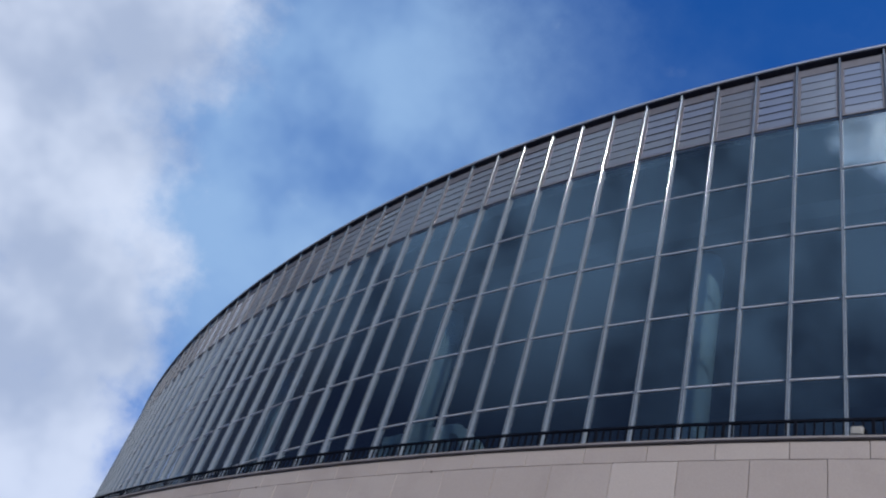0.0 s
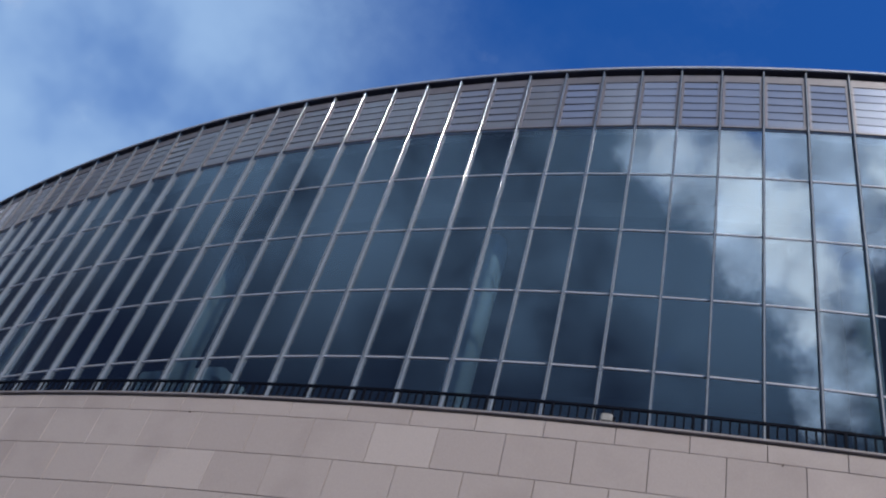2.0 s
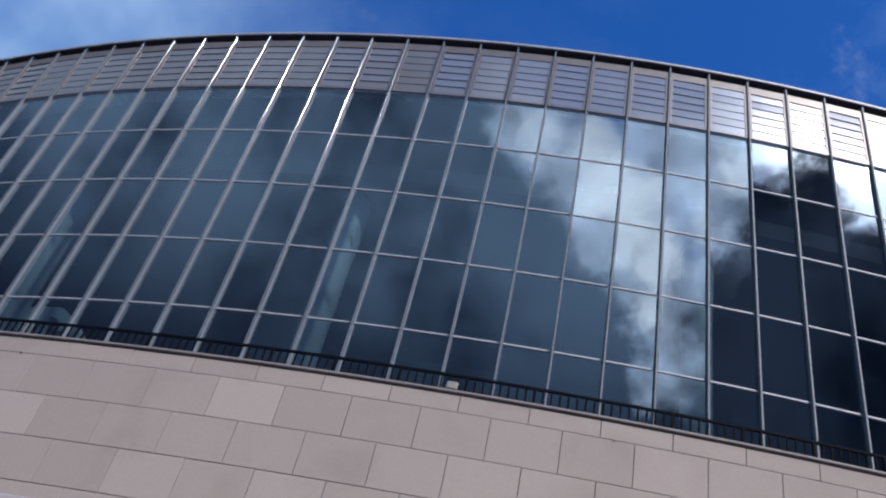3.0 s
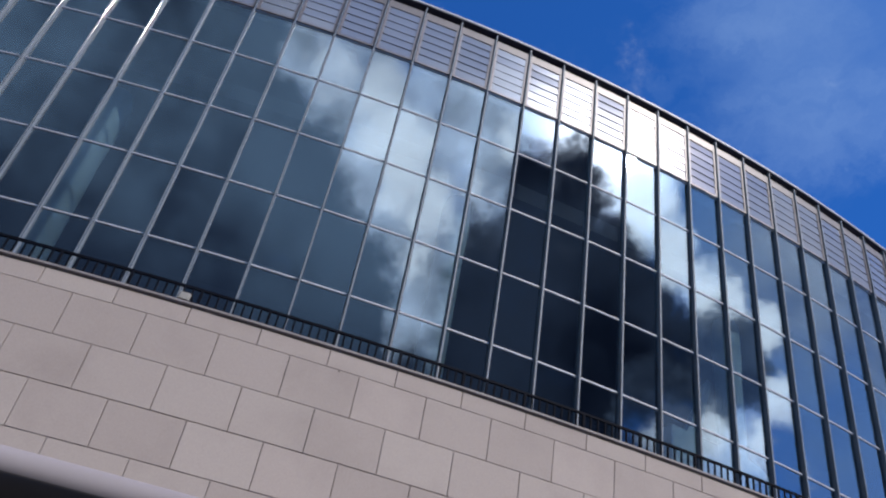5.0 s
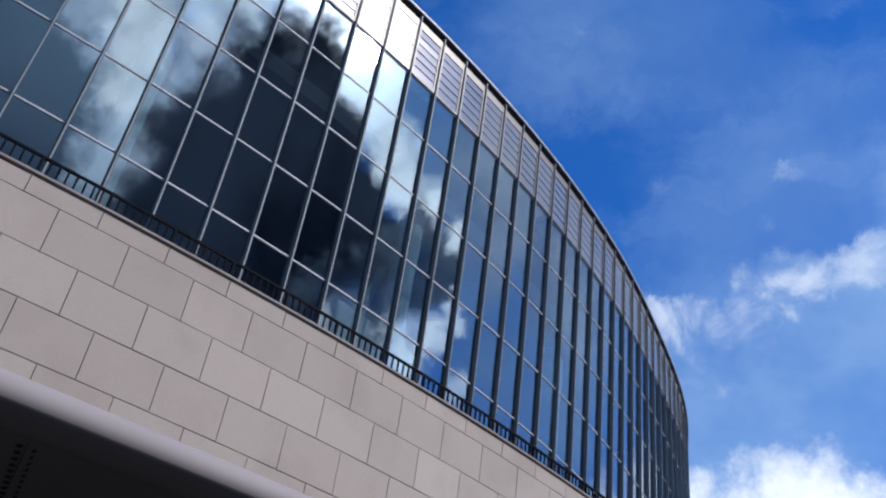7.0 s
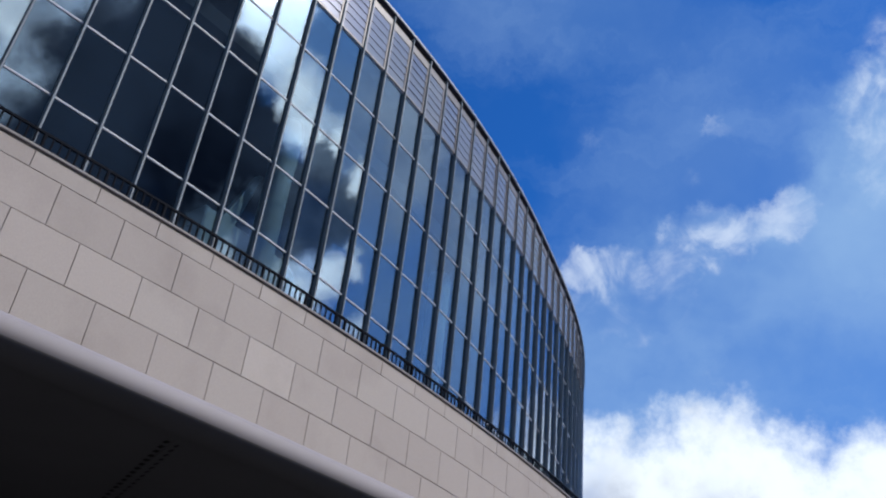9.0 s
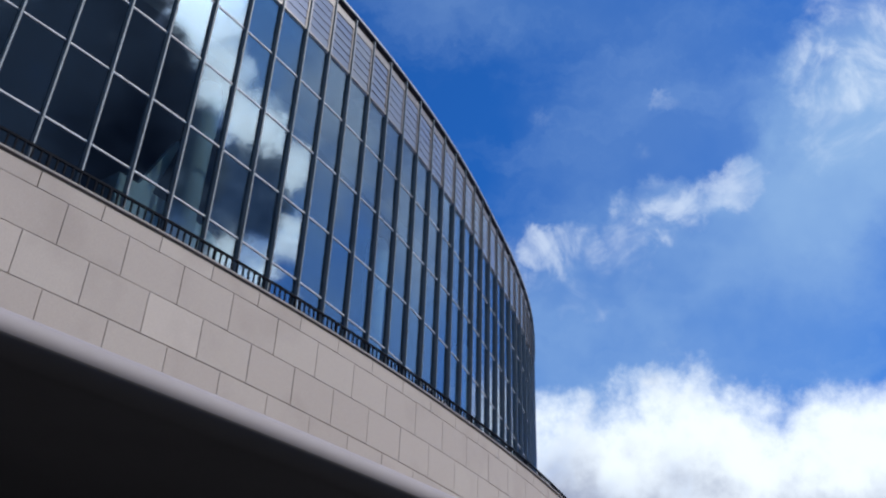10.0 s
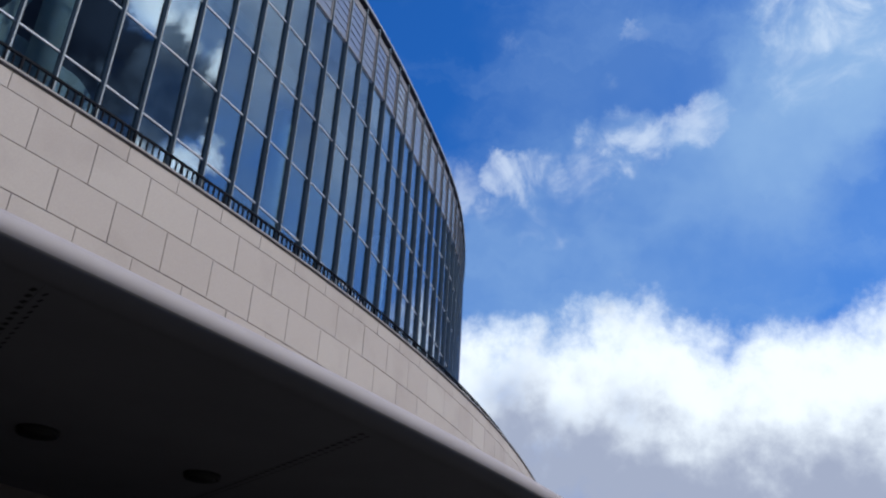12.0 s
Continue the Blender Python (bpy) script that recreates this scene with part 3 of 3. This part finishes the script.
rail_ring("top_rail", R_TOP - 0.042, R_TOP, 0.022)
rail_ring("bottom_rail", Z_CAP + 0.07, Z_CAP + 0.10, 0.018)
bar_me = mesh_of("bar", slab(bmesh.new(), 0.03, R_TOP - Z_CAP - 0.13, 0.03, 0.004), M_RAIL)
post_me = mesh_of("post", slab(bmesh.new(), 0.05, R_TOP - Z_CAP - 0.05, 0.05, 0.006), M_RAIL)
far_bars = []
BAR = 0.142
k0, k1 = int(-38 / BAR), int(52 / BAR)
for k in range(k0, k1):
    s = k * BAR
    post = k % 8 == 0
    zc = (Z_CAP + 0.04 + R_TOP - 0.05) / 2 if post else (Z_CAP + 0.085 + R_TOP - 0.05) / 2
    m = RHOME @ ring_pose(RR - (0.025 if post else 0.015) + bulge(arc_angle(s)), arc_angle(s), zc)
    if post:
        put("post", post_me, railing, m)
    elif 2.0 < s < 34.0:
        put("bar", bar_me, railing, m)
    else:
        far_bars.append((m, lists(bar_me)))
joined("bar_band", far_bars, M_RAIL, railing, "far black upright bars")

# ---------------- floodlight on the parapet ----------------
flood = tagged(new("floodlight"), "small pale grey floodlight on the parapet cap", "floodlight")
flood.matrix_basis = ring_pose(RS - 0.14, arc_angle(0.95), Z_CAP + 0.04)
fb = bmesh.new()
prism(fb, ((-0.10, -0.09), (0.10, -0.09), (0.10, 0.05), (0.07, 0.08), (-0.07, 0.08), (-0.10, 0.05)), 0.06, 0.20)
bmesh.ops.bevel(fb, geom=list(fb.edges), offset=0.012, segments=2, affect="EDGES")
put("housing", mesh_of("housing", fb, M_LIGHT_BODY), flood, Matrix())
put("bracket", mesh_of("bracket", box(bmesh.new(), -0.09, 0.07, -0.07, 0.06, -0.02, 0.06), M_RAIL), flood, Matrix(), "dark bracket")
put("visor", mesh_of("visor", box(bmesh.new(), -0.135, -0.10, -0.06, 0.07, 0.0, 0.15), M_RAIL), flood, Matrix(), "dark lens end")
put("knob", mesh_of("knob", turned(bmesh.new(), ((0.022, 0.20), (0.022, 0.23), (0.01, 0.24)), 10), M_LIGHT_BODY), flood, Matrix())

# ---------------- small wall anchors under the cap ----------------
anchor_me = mesh_of("wall_anchor", turned(bmesh.new(), ((0.02, 0), (0.02, 0.008), (0.011, 0.01), (0.011, 0.014), (0.015, 0.016), (0.015, 0.022)), 12), M_ANCHOR)
for s, z in ((-11.2, 9.27), (-6.4, 9.27), (3.56, 9.25)):
    a = new("wall_anchor", anchor_me)
    a.matrix_basis = ring_pose(RS - 0.01, arc_angle(s), z) @ pose(0, 0, 0, -90)
    tagged(a, "small dark metal anchor in a stone joint", "wall anchor", "wall anchors")

# ---------------- canopy ----------------
nx, nz = 0.385, 0.923
rc, zc = RC - R_ROLL * nx, Z_LIP - R_ROLL * nz
Z_SOFFIT = zc - R_ROLL
UNDER = 0.22                     # how far the underside of the edge sweeps in
R_IN = rc + R_ROLL - UNDER
roll = [(rc + R_ROLL - (R_ROLL if d > 0 else UNDER) * (1 - math.cos(radians(d))), zc + R_ROLL * math.sin(radians(d))) for d in range(100, -91, -6)]
canopy = tagged(new("canopy", mesh_of("canopy", sweep([(RS - 0.1, zc + R_ROLL + 0.12)] + roll + [(R_IN - 0.05, Z_SOFFIT), (R_IN - 0.1, Z_SOFFIT), (R_IN - 0.12, Z_SOFFIT + 0.03), (RS - 0.1, Z_SOFFIT + 0.03)], A0, A1, 300), M_CANOPY, True)),
                "curved canopy with a pale rounded edge and shade painted on its underside", "canopy", kind="structure")
canopy.data.materials.append(M_CANOPY_SHADE)
# faces turned down get the darker colour, which paints in their shade
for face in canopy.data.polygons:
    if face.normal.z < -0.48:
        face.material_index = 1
SOFFIT_STEP = 3.47


def soffit_slant(s):
    """The joints all run one way in plan, 30 degrees from the x axis."""
    return min(0.6, max(0.0, math.tan(arc_angle(s) + math.pi - radians(30))))


for k in range(-10, 20):
    s0 = 8.0 + SOFFIT_STEP * k
    bm = bmesh.new()
    verts = {}
    for j in range(7):
        f = j / 6
        edge = s0 + 0.002 + (SOFFIT_STEP - 0.004) * f
        lean = soffit_slant(s0) * (1 - f) + soffit_slant(s0 + SOFFIT_STEP) * f
        for r in (R_IN - 0.02, RS - 2.6):
            a = arc_angle(edge + lean * (rc - r))
            for z in (Z_SOFFIT - 0.003, Z_SOFFIT + 0.04):
                verts[j, r, z] = bm.verts.new((CX + r * math.cos(a), CY + r * math.sin(a), z))
    ra, rb, za, zb = R_IN - 0.02, RS - 2.6, Z_SOFFIT - 0.003, Z_SOFFIT + 0.04
    for j in range(6):
        bm.faces.new((verts[j, ra, za], verts[j + 1, ra, za], verts[j + 1, rb, za], verts[j, rb, za]))
        bm.faces.new((verts[j, ra, zb], verts[j, rb, zb], verts[j + 1, rb, zb], verts[j + 1, ra, zb]))
    for j in (0, 6):
        bm.faces.new((verts[j, ra, za], verts[j, rb, za], verts[j, rb, zb], verts[j, ra, zb]))
    p = new("soffit_panel", mesh_of("soffit_panel", bm, M_CANOPY_SHADE))
    p.parent = canopy
    dash = bmesh.new()
    for side, half in ((-0.045, 0.02), (0.045, 0.011)):
        for q in range(34):
            r = rc - 0.25 - q * 0.13
            a = arc_angle(s0 + side + soffit_slant(s0) * (rc - r))
            m = ring_pose(r, a, Z_SOFFIT - 0.007)
            vs = [dash.verts.new(m @ Vector(c)) for c in ((-half, -0.036, 0), (half, -0.036, 0), (half, 0.036, 0), (-half, 0.036, 0))]
            dash.faces.new(vs)
    d = new("vent_slot", mesh_of("vent_slot", dash, M_SLOT))
    d.parent = canopy

ring_me = mesh_of("downlight", turned(bmesh.new(), ((0.17, 0.03), (0.22, 0.03), (0.22, -0.05), (0.205, -0.065), (0.17, -0.06)), 32), M_LAMP_RING, True)
lens_me = mesh_of("lens", turned(bmesh.new(), ((0.168, 0.0), (0.168, -0.06), (0.13, -0.085), (0.06, -0.1)), 32), M_LAMP, True)
spots = [(14.49, -0.92), (15.97, -2.16), (17.37, -3.73)]
for k in list(range(-7, 0)) + list(range(3, 10)):
    spots.append(tuple(ring_pose(71.5, arc_angle(11.88 + 1.98 * k)).translation.xy))
for x, y in spots:
    dl = new("downlight", ring_me)
    dl.matrix_basis = pose(x, y, Z_SOFFIT)
    tagged(dl, "unlit round black downlight in the dark soffit", "downlight", "canopy downlights")
    put("lens", lens_me, dl, Matrix())

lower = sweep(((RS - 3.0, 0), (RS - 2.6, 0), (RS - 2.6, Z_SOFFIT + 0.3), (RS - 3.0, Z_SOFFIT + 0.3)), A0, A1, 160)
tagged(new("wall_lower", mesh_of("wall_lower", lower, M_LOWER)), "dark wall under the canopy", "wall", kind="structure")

# ---------------- stone slabs ----------------
GAP = 0.011
top_h = Z_CAP - 0.055 - COURSES[0]
cap_block = mesh_of("stone_slab", slab(bmesh.new(), BLOCK_W - GAP, top_h - GAP, 0.045, 0.004), M_STONE)
block = mesh_of("stone_slab", slab(bmesh.new(), BLOCK_W - GAP, BLOCK_H - GAP, 0.045, 0.004), M_STONE)
light_block = block.copy()
light_block.materials[0] = M_STONE_LIGHT
LIGHT_SLABS = {(1, 6), (2, 7), (2, 8), (2, 11), (3, 16), (1, 3), (3, 2), (1, -3), (2, -6)}
far_blocks = []
s_lo, s_hi = LOW * PITCH * RS / RG, HIGH * PITCH * RS / RG
for row in range(len(COURSES)):
    if row == 0:
        zmid, me, start = COURSES[0] + top_h / 2, cap_block, 0.02
    else:
        zmid, me = (COURSES[row - 1] + COURSES[row]) / 2, block
        start = 0.02 + (0.535 if row % 2 else 0.0)
    n0, n1 = int((s_lo - start) / BLOCK_W) + 1, int((s_hi - start) / BLOCK_W) - 1
    for k in range(n0, n1):
        s = start + (k + 0.5) * BLOCK_W
        m = ring_pose(RS - 0.045 + rng.uniform(-0.0015, 0.0015) + bulge(arc_angle(s)), arc_angle(s), zmid) @ pose(0, 0, 0, rng.gauss(0, 0.1), 0, rng.gauss(0, 0.1))
        if row <= 4 and -15 < s < 40:
            put("stone_slab", light_block if (row, k) in LIGHT_SLABS else me, wall, m)
        else:
            far_blocks.append((m, lists(me)))
joined("slab_band", far_blocks, M_STONE_FAR, wall, "far courses of pale stone slabs")
